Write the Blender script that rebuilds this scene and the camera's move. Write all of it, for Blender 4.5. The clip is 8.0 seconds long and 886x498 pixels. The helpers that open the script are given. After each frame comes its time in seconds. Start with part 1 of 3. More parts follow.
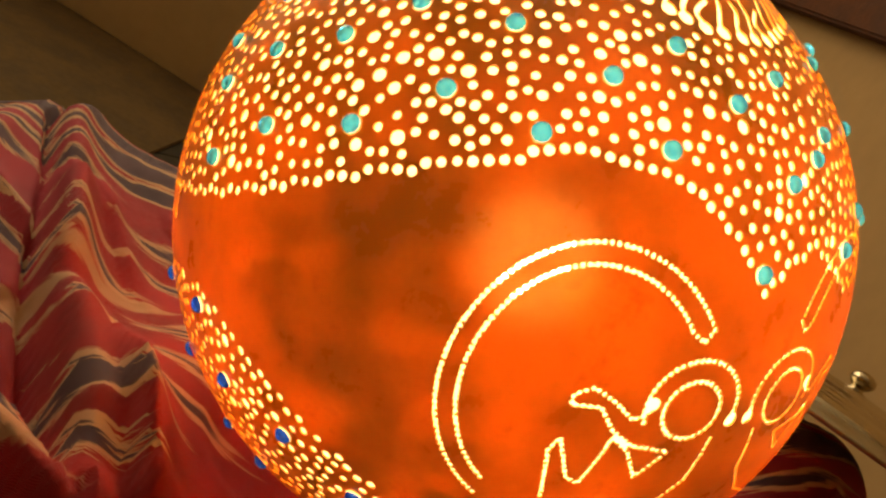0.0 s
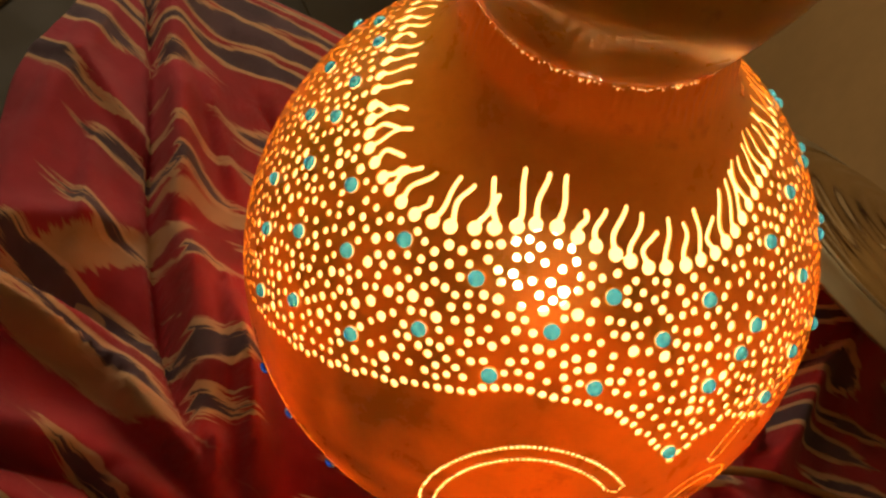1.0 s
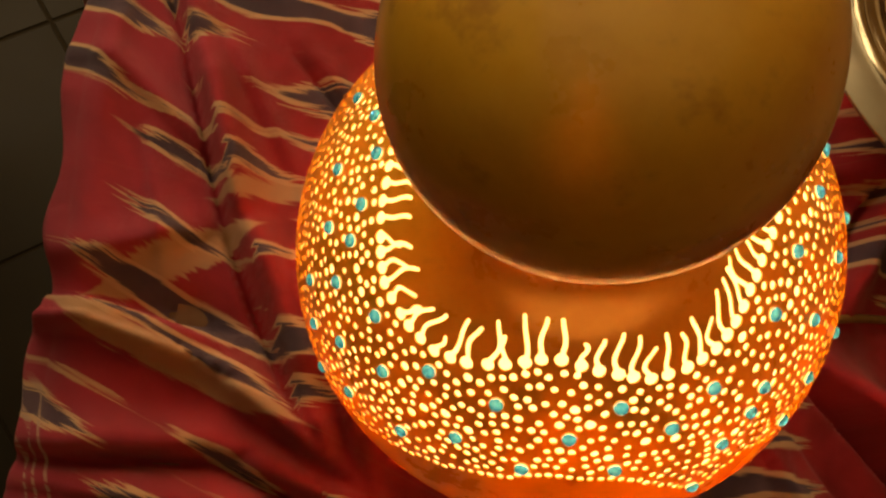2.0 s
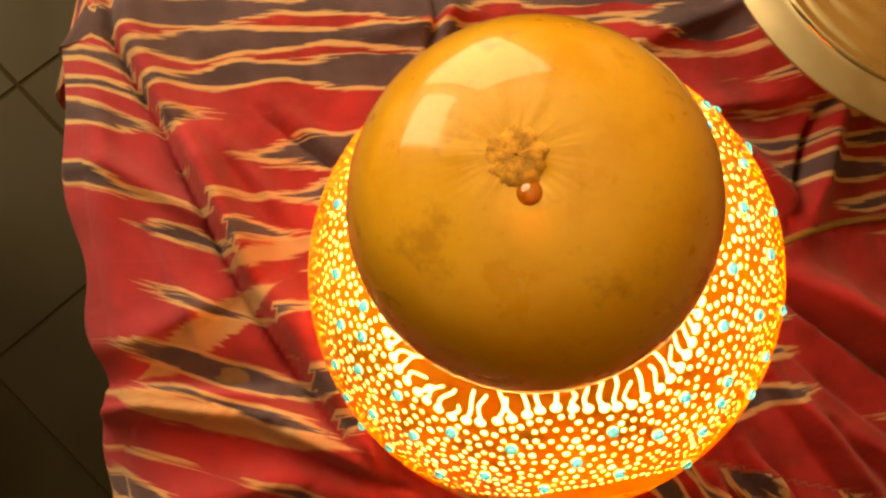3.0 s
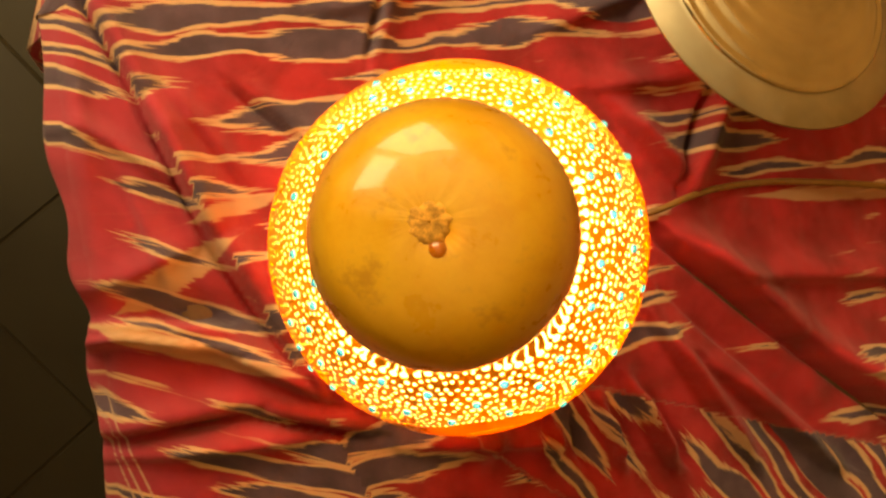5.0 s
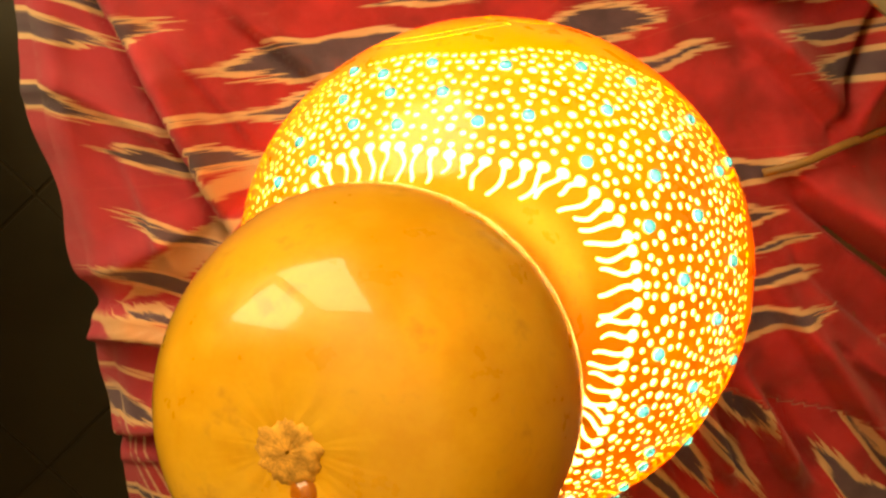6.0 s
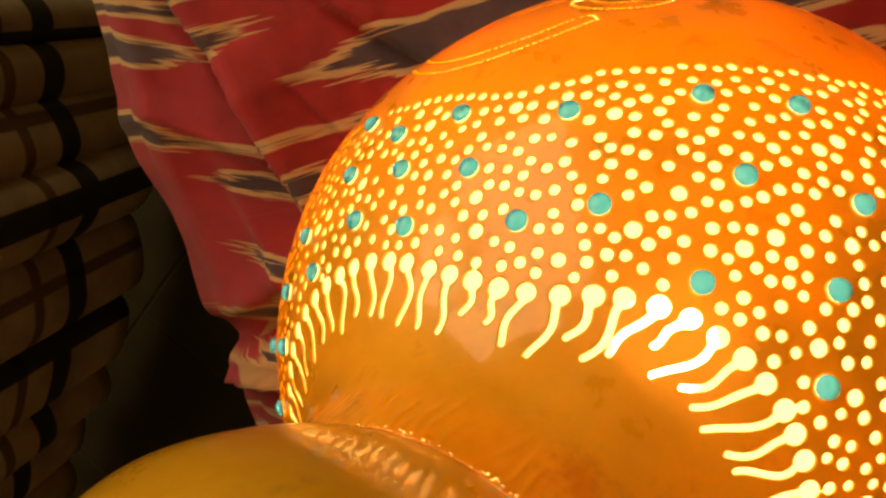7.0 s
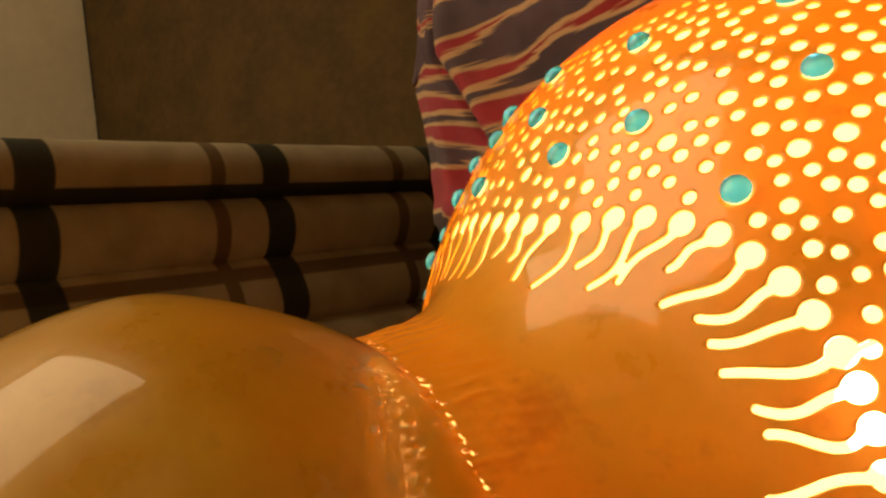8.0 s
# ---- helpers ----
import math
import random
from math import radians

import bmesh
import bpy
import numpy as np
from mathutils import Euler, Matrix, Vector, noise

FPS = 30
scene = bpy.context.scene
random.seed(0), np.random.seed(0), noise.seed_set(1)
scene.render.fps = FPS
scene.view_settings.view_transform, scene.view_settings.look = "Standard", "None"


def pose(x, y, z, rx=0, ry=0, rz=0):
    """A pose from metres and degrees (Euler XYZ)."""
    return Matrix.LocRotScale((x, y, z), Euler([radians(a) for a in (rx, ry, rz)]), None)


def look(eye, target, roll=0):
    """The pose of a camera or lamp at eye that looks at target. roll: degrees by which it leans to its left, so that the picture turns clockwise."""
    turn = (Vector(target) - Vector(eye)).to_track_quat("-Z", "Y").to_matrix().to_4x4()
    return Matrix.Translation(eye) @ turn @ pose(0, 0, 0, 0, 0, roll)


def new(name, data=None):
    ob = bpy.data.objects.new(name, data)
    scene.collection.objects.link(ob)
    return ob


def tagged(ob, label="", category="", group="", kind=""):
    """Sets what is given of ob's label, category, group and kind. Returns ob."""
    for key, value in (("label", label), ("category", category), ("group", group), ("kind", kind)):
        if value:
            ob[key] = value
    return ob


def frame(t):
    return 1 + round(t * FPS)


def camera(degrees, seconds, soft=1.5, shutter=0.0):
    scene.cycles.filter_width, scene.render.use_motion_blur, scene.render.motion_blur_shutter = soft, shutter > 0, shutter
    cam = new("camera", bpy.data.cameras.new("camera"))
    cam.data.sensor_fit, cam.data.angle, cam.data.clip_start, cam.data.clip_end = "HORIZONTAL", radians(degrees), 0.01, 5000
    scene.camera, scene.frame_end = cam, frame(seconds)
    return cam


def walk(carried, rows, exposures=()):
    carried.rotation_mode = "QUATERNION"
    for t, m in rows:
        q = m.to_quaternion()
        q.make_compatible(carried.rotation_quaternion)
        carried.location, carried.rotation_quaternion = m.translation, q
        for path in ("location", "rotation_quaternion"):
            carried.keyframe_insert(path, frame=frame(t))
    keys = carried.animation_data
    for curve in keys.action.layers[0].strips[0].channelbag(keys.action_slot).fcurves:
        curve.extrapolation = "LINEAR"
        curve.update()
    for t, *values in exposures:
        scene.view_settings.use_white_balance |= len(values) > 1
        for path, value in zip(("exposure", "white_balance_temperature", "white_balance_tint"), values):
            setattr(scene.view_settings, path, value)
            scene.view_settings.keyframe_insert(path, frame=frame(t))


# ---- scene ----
# camera and its walk
cam = camera(54.9, 8.0, 2.5)
START = pose(-0.0244, -0.2878, 0.6369, -23.276, -30.694, 10.645)
ROWS = [
    (0.0, 0.0, 0.0, 0.0, 0.0, 0.0, -0.0),
    (0.5, 0.0093, -0.0034, 0.0846, 2.77, -12.64, -2.4),
    (1.0, 0.046, -0.0062, 0.1762, 10.1, -28.71, 0.9),
    (1.5, 0.0658, 0.0328, 0.244, 13.91, -40.79, 6.13),
    (3.0, 0.1051, 0.097, 0.3635, -0.44, -59.28, 20.68),
    (3.5, 0.1231, 0.0909, 0.4122, -1.57, -60.32, 18.53),
    (4.0, 0.1335, 0.0775, 0.457, -2.21, -60.88, 16.1),
    (4.5, 0.1295, 0.0678, 0.4771, -2.33, -62.7, 14.45),
    (6.0, 0.1763, 0.2311, 0.3532, 3.41, -77.21, 26.65),
    (6.5, 0.1668, 0.2812, 0.2928, 2.95, -81.57, 33.17),
    (7.0, 0.1747, 0.3134, 0.24, 1.39, -85.74, 45.68),
    (7.5, 0.1898, 0.3167, 0.1917, -1.44, -87.62, 62.59),
    (8.0, 0.2001, 0.2723, 0.1604, 27.5, -49.8, 72.51),
]
EXPOSURES = [(0.0, 0.2, 6500, 10), (0.5, 0.05, 6500, 11), (1.0, -0.35, 6500, 14), (1.7, -0.4, 6800, 17), (2.8, 1.15, 8000, 9), (4.5, 1.3, 8000, 9), (5.8, 1.35, 8000, 3), (6.5, 0.85, 8000, 3),
             (7.0, -0.05, 7700, 5), (7.5, -0.25, 7200, 7), (8.0, -0.05, 7000, 8)]
walk(cam, [(t, START @ pose(x, y, z, 90 + pitch, roll, yaw)) for t, x, y, z, yaw, pitch, roll in ROWS], EXPOSURES)

# world and light
world = bpy.data.worlds.new("world")
world.use_nodes = True
scene.world = world
world.node_tree.nodes["Background"].inputs[0].default_value = (1.0, 0.78, 0.5, 1)
world.node_tree.nodes["Background"].inputs[1].default_value = 0.01


def area_lamp(name, m, sx, sy, watts, colour):
    data = bpy.data.lights.new(name, "AREA")
    data.shape, data.size, data.size_y, data.energy, data.color = "RECTANGLE", sx, sy, watts, colour
    ob = new(name, data)
    ob.matrix_world = m
    return ob


area_lamp("window_daylight", look((-0.90, 1.53, 1.55), (-0.7, 0.0, 1.55)), 1.00, 1.86, 17.5, (1.0, 0.78, 0.48))
area_lamp("window_daylight", look((-1.50, 0.80, 1.52), (0.0, 0.50, 1.6)), 0.86, 1.10, 11.0, (1.0, 0.78, 0.48))


# materials
class Nodes:
    """A small writer of node trees."""

    def __init__(self, name):
        self.mat = bpy.data.materials.new(name)
        self.mat.use_nodes = True
        self.tree = self.mat.node_tree
        self.tree.nodes.clear()
        self.out = self.tree.nodes.new("ShaderNodeOutputMaterial")

    def add(self, kind, **inputs):
        n = self.tree.nodes.new("ShaderNode" + kind)
        for key, v in inputs.items():
            self.put(n, key.replace("_", " "), v)
        return n

    def put(self, n, key, v):
        sock = n.inputs[int(key[1:])] if key[0] == "i" and key[1:].isdigit() else n.inputs[key]
        if isinstance(v, bpy.types.NodeSocket):
            self.tree.links.new(v, sock)
        elif isinstance(v, bpy.types.Node):
            self.tree.links.new(v.outputs[0], sock)
        else:
            if sock.type == "RGBA" and len(v) == 3:
                v = (*v, 1)
            sock.default_value = v

    def math(self, op, a, b=0.0, c=0.0, clamp=False):
        n = self.add("Math", i0=a, i1=b, i2=c)
        n.operation, n.use_clamp = op, clamp
        return n.outputs[0]

    def step(self, v, lo, hi, a=0.0, b=1.0):
        n = self.tree.nodes.new("ShaderNodeMapRange")
        n.interpolation_type = "SMOOTHSTEP"
        for i, x in enumerate((v, lo, hi, a, b)):
            self.put(n, "i%d" % i, x)
        return n.outputs[0]

    def mix(self, f, a, b):
        n = self.tree.nodes.new("ShaderNodeMix")
        n.data_type = "RGBA"
        self.put(n, "i0", f), self.put(n, "i6", a), self.put(n, "i7", b)
        return n.outputs[2]

    def noise(self, vec, scale, detail=3.0, rough=0.55):
        n = self.add("TexNoise", Scale=scale, Detail=detail, Roughness=rough)
        if vec is not None:
            self.put(n, "Vector", vec)
        return n.outputs[0]

    def object_space(self):
        return self.add("TexCoord").outputs["Object"]

    def uv(self):
        return self.add("TexCoord").outputs["UV"]

    def bump(self, height, strength, distance):
        return self.add("Bump", Height=height, Strength=strength, Distance=distance).outputs[0]

    def done(self, shader):
        self.tree.links.new(shader.outputs[0], self.out.inputs[0])
        return self.mat


def plain(name, colour, rough=0.6, metal=0.0, var=0.25, scale=30.0, bump=0.0, coat=0.0):
    k = Nodes(name)
    v = k.object_space()
    f = k.noise(v, scale, 4)
    g = k.noise(v, scale * 7, 3)
    w = k.math("ADD", k.math("MULTIPLY", f, 0.7), k.math("MULTIPLY", g, 0.3))
    dark = tuple(c * (1 - var) for c in colour)
    light = tuple(min(1, c * (1 + var)) for c in colour)
    p = k.add("BsdfPrincipled", Base_Color=k.mix(k.step(w, 0.3, 0.7), dark, light), Roughness=k.step(f, 0.2, 0.8, rough * 0.8, min(1, rough * 1.2)), Metallic=metal)
    p.inputs["Coat Weight"].default_value = coat
    if rough > 0.7:
        p.inputs["Specular IOR Level"].default_value = 0.15
    if bump:
        k.put(p, "Normal", k.bump(g, 0.5, bump))
    return k.done(p)


def gourd_material():
    """Varnished dried gourd skin that lets some of the lamp's light through."""
    k = Nodes("varnished gourd")
    v = k.object_space()
    big = k.noise(v, 9, 4, 0.6)
    mid = k.noise(v, 55, 4, 0.65)
    fine = k.noise(v, 420, 3)
    w = k.math("ADD", k.math("MULTIPLY", big, 0.6), k.math("MULTIPLY", mid, 0.4))
    base = k.mix(k.step(w, 0.36, 0.62), (0.80, 0.39, 0.026), (0.95, 0.56, 0.055))
    base = k.mix(k.math("MULTIPLY", k.step(mid, 0.56, 0.76), 0.5), base, (0.36, 0.13, 0.016))
    glow = k.mix(k.step(w, 0.38, 0.64), (0.07, 0.0045, 0.0003), (0.84, 0.120, 0.005))
    p = k.add("BsdfPrincipled", Base_Color=base, Roughness=k.step(mid, 0.3, 0.7, 0.26, 0.36))
    p.inputs["Coat Weight"].default_value = 0.85
    p.inputs["Coat Roughness"].default_value = 0.05
    # creases that radiate from the stalk
    sep = k.add("SeparateXYZ", i0=v)
    height = sep.outputs[2]
    dx, dy = k.math("ADD", sep.outputs[0], 0.0055), k.math("SUBTRACT", sep.outputs[1], 0.009)
    far = k.math("SQRT", k.math("ADD", k.math("MULTIPLY", dx, dx), k.math("MULTIPLY", dy, dy)))
    ray = k.add("CombineXYZ", i0=k.math("DIVIDE", dx, far), i1=k.math("DIVIDE", dy, far), i2=k.math("MULTIPLY", far, 14.0))
    crease = k.noise(ray.outputs[0], 2.6, 2, 0.5)
    crease = k.math("MULTIPLY", crease, k.math("MULTIPLY", k.step(far, 0.034, 0.008), k.step(height, 0.19, 0.20)))
    relief = k.math("ADD", k.math("ADD", fine, mid), k.math("MULTIPLY", crease, 26.0))
    k.put(p, "Normal", k.bump(relief, 0.12, 0.0003))
    # the wall is thicker towards the neck
    glow = k.mix(k.step(height, 0.072, 0.102, 0.0, 0.85), glow, (0.07, 0.010, 0.0008))
    # the crease's brighter band is put into the translucent colour
    glow = k.mix(k.math("MULTIPLY", k.step(height, 0.1130, 0.1200), k.step(height, 0.1345, 0.1315)), glow, (0.34, 0.060, 0.008))
    t = k.add("BsdfTranslucent", Color=glow)
    # the lamp shows through the skin as a blurred spot
    ahead = k.add("BsdfRefraction", Color=k.mix(0.35, glow, (1.0, 0.42, 0.08)), Roughness=0.42, IOR=1.35)
    through_skin = k.add("MixShader", i0=0.30, i1=t, i2=ahead)
    return k.done(k.add("MixShader", i0=0.17, i1=p, i2=through_skin))


def bead_material(name, colour, tint):
    """A small clear coloured glass dome over a drilled hole."""
    k = Nodes(name)
    n = k.noise(k.object_space(), 700, 2)
    p = k.add("BsdfDiffuse", Color=colour)
    clear = k.add("BsdfTransparent", Color=k.mix(n, tuple(c * 0.7 for c in tint), tint))
    cloudy = k.add("BsdfTranslucent", Color=tint)
    inner = k.add("MixShader", i0=0.38, i1=clear, i2=cloudy)
    body = k.add("MixShader", i0=0.80, i1=p, i2=inner)
    gloss = k.add("BsdfGlossy", Color=(1, 1, 1), Roughness=0.04)
    return k.done(k.add("MixShader", i0=k.add("Fresnel", IOR=1.6).outputs[0], i1=body, i2=gloss))


def cloth_material():
    """Red cotton with tie-dyed weft streaks: grey-purple lozenges in ragged cream outlines."""
    k = Nodes("ikat cotton")
    uv = k.uv()
    sep = k.add("SeparateXYZ", i0=uv)
    u, v = sep.outputs[0], sep.outputs[1]
    jag_map = k.add("Mapping", i0=uv)
    jag_map.inputs["Scale"].default_value = (38, 420, 1)
    jag = k.noise(jag_map.outputs[0], 1.0, 3, 0.6)
    slow = k.noise(uv, 9.0, 2)
    # each weft thread is shifted a little, which feathers the ends
    shift_map = k.add("Mapping", i0=uv)
    shift_map.inputs["Scale"].default_value = (9, 560, 1)
    shift = k.math("MULTIPLY", k.math("SUBTRACT", k.noise(shift_map.outputs[0], 1.0, 2, 0.7), 0.5), 0.066)
    dense = k.step(v, 0.135, 0.17)
    bare = k.math("MULTIPLY", k.step(u, 0.12, 0.22), k.step(v, 0.09, 0.02))
    # rows of lozenges
    row = k.math("ADD", k.math("MULTIPLY", v, 41.0), k.math("MULTIPLY", k.math("SUBTRACT", slow, 0.5), 1.3))
    cell = k.math("FLOOR", row)
    f = k.math("ABSOLUTE", k.math("SUBTRACT", k.math("SUBTRACT", row, cell), 0.5))
    comb = k.add("CombineXYZ", i0=k.math("MULTIPLY", k.math("ADD", u, shift), 8.5), i1=k.math("MULTIPLY", cell, 7.31), i2=0.0)
    width = k.noise(comb.outputs[0], 1.0, 1, 0.4)
    half = k.step(width, 0.36, 0.68, -0.16, 0.40)
    half = k.math("ADD", half, k.math("MULTIPLY", dense, 0.20))
    half = k.math("SUBTRACT", half, k.math("MULTIPLY", bare, 0.30))
    half = k.math("ADD", half, k.math("MULTIPLY", k.math("SUBTRACT", jag, 0.5), 0.24))
    d = k.math("SUBTRACT", f, half)
    purple = k.step(d, 0.015, -0.03)
    line = k.math("MULTIPLY", k.step(d, 0.155, 0.11), k.step(half, -0.08, 0.0))
    # ragged cream wedges: from, to, half width
    flat = k.add("UVMap")
    flat.uv_map = "flat"
    fsep = k.add("SeparateXYZ", i0=flat.outputs[0])
    u, v = fsep.outputs[0], fsep.outputs[1]
    wedge = 0.0
    for u0, v0, u1, v1, w in ((-0.205, -0.016, -0.128, 0.023, 0.0110), (-0.226, -0.022, -0.097, -0.073, 0.0085), (0.305, 0.015, 0.489, 0.002, 0.0060), (0.372, -0.144, 0.454, -0.151, 0.0080), (-0.152, 0.040, -0.090, 0.053, 0.0060)):
        t = k.math("DIVIDE", k.math("SUBTRACT", u, u0), u1 - u0)
        off = k.math("ABSOLUTE", k.math("SUBTRACT", v, k.math("ADD", k.math("MULTIPLY", t, v1 - v0), v0)))
        belly = k.math("MULTIPLY", k.step(t, -0.12, 0.3), k.step(t, 1.15, 0.7))
        size = k.math("MULTIPLY", belly, k.math("ADD", w * 0.3, k.math("MULTIPLY", jag, w * 1.6)))
        wedge = k.math("MAXIMUM", wedge, k.step(k.math("SUBTRACT", size, off), -0.0005, 0.002))
    # three stitched pale lines by the hem
    across = k.math("ADD", k.math("MULTIPLY", u, 0.9483), k.math("ADD", k.math("MULTIPLY", v, 0.3175), 0.2392))
    along = k.math("ADD", k.math("MULTIPLY", u, 0.3175), k.math("ADD", k.math("MULTIPLY", v, -0.9483), 0.0150))
    hem = 0.0
    for at in (-0.004, 0.001, 0.007):
        hem = k.math("MAXIMUM", hem, k.step(k.math("ABSOLUTE", k.math("SUBTRACT", across, at)), 0.0011, 0.0005))
    hem = k.math("MULTIPLY", hem, k.math("MULTIPLY", k.step(along, 0.0, 0.01), k.step(jag, 0.38, 0.5)))
    hem = k.math("MULTIPLY", hem, k.step(along, 0.16, 0.14))
    thread = k.add("TexWave", Vector=uv, Scale=900.0, Distortion=1.5)
    thread.bands_direction = "Y"
    grime = k.noise(uv, 26.0, 4)
    red = k.mix(k.step(grime, 0.3, 0.7), (0.29, 0.007, 0.013), (0.54, 0.022, 0.038))
    # pinker towards the left: the daylight on that side is put into the colour
    red = k.mix(k.math("MULTIPLY", k.step(u, -0.08, -0.22), 0.5), red, (0.50, 0.055, 0.115))
    col = k.mix(wedge, red, (0.62, 0.36, 0.20))
    col = k.mix(line, col, (0.72, 0.46, 0.26))
    col = k.mix(purple, col, k.mix(k.step(grime, 0.3, 0.7), (0.070, 0.040, 0.064), (0.145, 0.085, 0.125)))
    col = k.mix(k.math("MULTIPLY", hem, 0.8), col, (0.62, 0.42, 0.30))
    p = k.add("BsdfPrincipled", Base_Color=col, Roughness=0.85)
    p.inputs["Sheen Weight"].default_value = 0.15
    rel = k.math("ADD", k.math("MULTIPLY", thread.outputs[0], 0.3), grime)
    k.put(p, "Normal", k.bump(k.math("ADD", rel, k.noise(uv, 75.0, 4, 0.6)), 0.5, 0.0028))
    return k.done(p)


def plaid_material():
    """Cream curtain cloth with dark green and brown check lines."""
    k = Nodes("plaid cotton")
    uv = k.uv()
    sep = k.add("SeparateXYZ", i0=uv)
    u, v = sep.outputs[0], sep.outputs[1]

    def bands(c, period, at, width):
        f = k.math("FRACT", k.math("DIVIDE", k.math("SUBTRACT", c, at - period / 2), period))
        off = k.math("MULTIPLY", k.math("ABSOLUTE", k.math("SUBTRACT", f, 0.5)), period)
        return k.step(off, width / 2 + 0.001, width / 2 - 0.001)

    n = k.noise(uv, 20, 4)
    col = k.mix(k.step(n, 0.3, 0.7), (0.38, 0.32, 0.21), (0.52, 0.45, 0.31))
    thin = k.math("MAXIMUM", bands(v, 0.195, 0.392, 0.013), bands(u, 0.195, 0.155, 0.012))
    thick = k.math("MAXIMUM", bands(v, 0.195, 0.337, 0.027), bands(u, 0.195, 0.255, 0.024))
    col = k.mix(k.math("MULTIPLY", thin, 0.85), col, (0.14, 0.085, 0.035))
    col = k.mix(k.math("MULTIPLY", thick, 0.94), col, (0.018, 0.022, 0.010))
    p = k.add("BsdfPrincipled", Base_Color=col, Roughness=0.75)
    k.put(p, "Normal", k.bump(n, 0.2, 0.003))
    return k.done(k.add("MixShader", i0=0.25, i1=p, i2=k.add("BsdfTranslucent", Color=col)))


def tile_material():
    k = Nodes("glazed floor tile")
    v = k.object_space()
    info = k.add("ObjectInfo")
    n = k.noise(v, 9, 5, 0.6)
    # near-black brown, a little lighter at random from tile to tile
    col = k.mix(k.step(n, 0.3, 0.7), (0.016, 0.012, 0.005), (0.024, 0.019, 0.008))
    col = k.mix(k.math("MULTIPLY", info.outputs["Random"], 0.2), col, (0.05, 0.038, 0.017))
    p = k.add("BsdfPrincipled", Base_Color=col, Roughness=k.step(n, 0.3, 0.7, 0.42, 0.6))
    p.inputs["Specular IOR Level"].default_value = 0.25
    return k.done(p)


def brass_material(name, colour, rough):
    k = Nodes(name)
    v = k.object_space()
    n = k.noise(v, 60, 4)
    s = k.noise(v, 14, 3)
    col = k.mix(k.step(s, 0.3, 0.7), tuple(c * 0.75 for c in colour), colour)
    p = k.add("BsdfPrincipled", Base_Color=col, Metallic=1.0, Roughness=k.step(n, 0.25, 0.75, rough * 0.8, rough * 1.3))
    k.put(p, "Normal", k.bump(s, 0.12, 0.002))
    return k.done(p)


GOURD = gourd_material()
TURQUOISE = bead_material("turquoise glass", (0.03, 0.48, 1.0), (0.04, 0.37, 1.0))
BLUE = bead_material("blue glass", (0.005, 0.03, 0.5), (0.01, 0.07, 0.9))
CLOTH = cloth_material()
PLAID = plaid_material()
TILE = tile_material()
GROUT = plain("grout", (0.034, 0.026, 0.013), 0.9)
WALL = plain("tan wall paint", (0.38, 0.245, 0.105), 0.8, var=0.08, scale=6, bump=0.0008)
WHITE = plain("white ceiling paint", (0.75, 0.70, 0.6), 0.9, var=0.05, scale=4)
PALE = plain("pale gloss paint", (0.84, 0.78, 0.64), 0.45, var=0.08, scale=8)
DARK_WOOD = plain("dark stained wood", (0.085, 0.032, 0.014), 0.75, var=0.35, scale=18, bump=0.0006)
TABLE_WOOD = plain("brown table wood", (0.16, 0.08, 0.035), 0.5, var=0.3, scale=20)
PANE = plain("curtained pane", (0.62, 0.48, 0.30), 0.6, var=0.12, scale=7)
BRASS = brass_material("worn brass", (0.64, 0.55, 0.37), 0.15)
DULL_BRASS = brass_material("dull tinned rim", (0.54, 0.49, 0.35), 0.42)
CABLE = plain("tan cable sheath", (0.24, 0.12, 0.03), 0.5)
STALK = plain("dry gourd stalk", (0.64, 0.33, 0.065), 0.85, var=0.5, scale=260, bump=0.00012)
k = Nodes("glowing filament bulb")
BULB = k.done(k.add("Emission", Color=(1.0, 0.76, 0.46), Strength=195.0))
# added diffuser, no real part of the lamp; its tint colours the dots
k = Nodes("added pale diffuser")
t = k.add("BsdfTranslucent", Color=(0.97, 0.82, 0.43))
d = k.add("BsdfDiffuse", Color=(0.85, 0.8, 0.7))
g = k.add("BsdfTransparent", Color=(1, 1, 1))
ADDED_DIFFUSER = k.done(k.add("MixShader", i0=0.11, i1=k.add("MixShader", i0=0.3, i1=t, i2=d), i2=g))
k = Nodes("amber glass ball")
p = k.add("BsdfPrincipled", Base_Color=(0.95, 0.36, 0.05), Roughness=0.04, IOR=1.5)
p.inputs["Transmission Weight"].default_value = 0.75
p.inputs["Coat Weight"].default_value = 1.0
AMBER = k.done(p)


# mesh helpers
def mesh_object(name, verts, faces, material, parent=None, smooth=True, label=""):
    me = bpy.data.meshes.new(name)
    me.from_pydata([tuple(map(float, v)) for v in verts], [], [tuple(map(int, f)) for f in faces])
    me.update()
    if smooth:
        me.shade_smooth()
    me.materials.append(material)
    ob = new(name, me)
    ob.parent = parent
    if label:
        ob["label"] = label
    return ob


def part(name, bm, material, parent=None, label="", smooth=False):
    me = bpy.data.meshes.new(name)
    bm.to_mesh(me)
    bm.free()
    if smooth:
        me.shade_smooth()
    me.materials.append(material)
    ob = new(name, me)
    ob.parent = parent
    if label:
        ob["label"] = label
    return ob


def box(name, lo, hi, material, parent=None, bevel=0.0, label=""):
    bm = bmesh.new()
    bmesh.ops.create_cube(bm, size=1)
    for v in bm.verts:
        v.co = [lo[i] + (v.co[i] + 0.5) * (hi[i] - lo[i]) for i in range(3)]
    if bevel:
        bmesh.ops.bevel(bm, geom=bm.edges[:], offset=bevel, segments=2, affect="EDGES")
    return part(name, bm, material, parent, label)


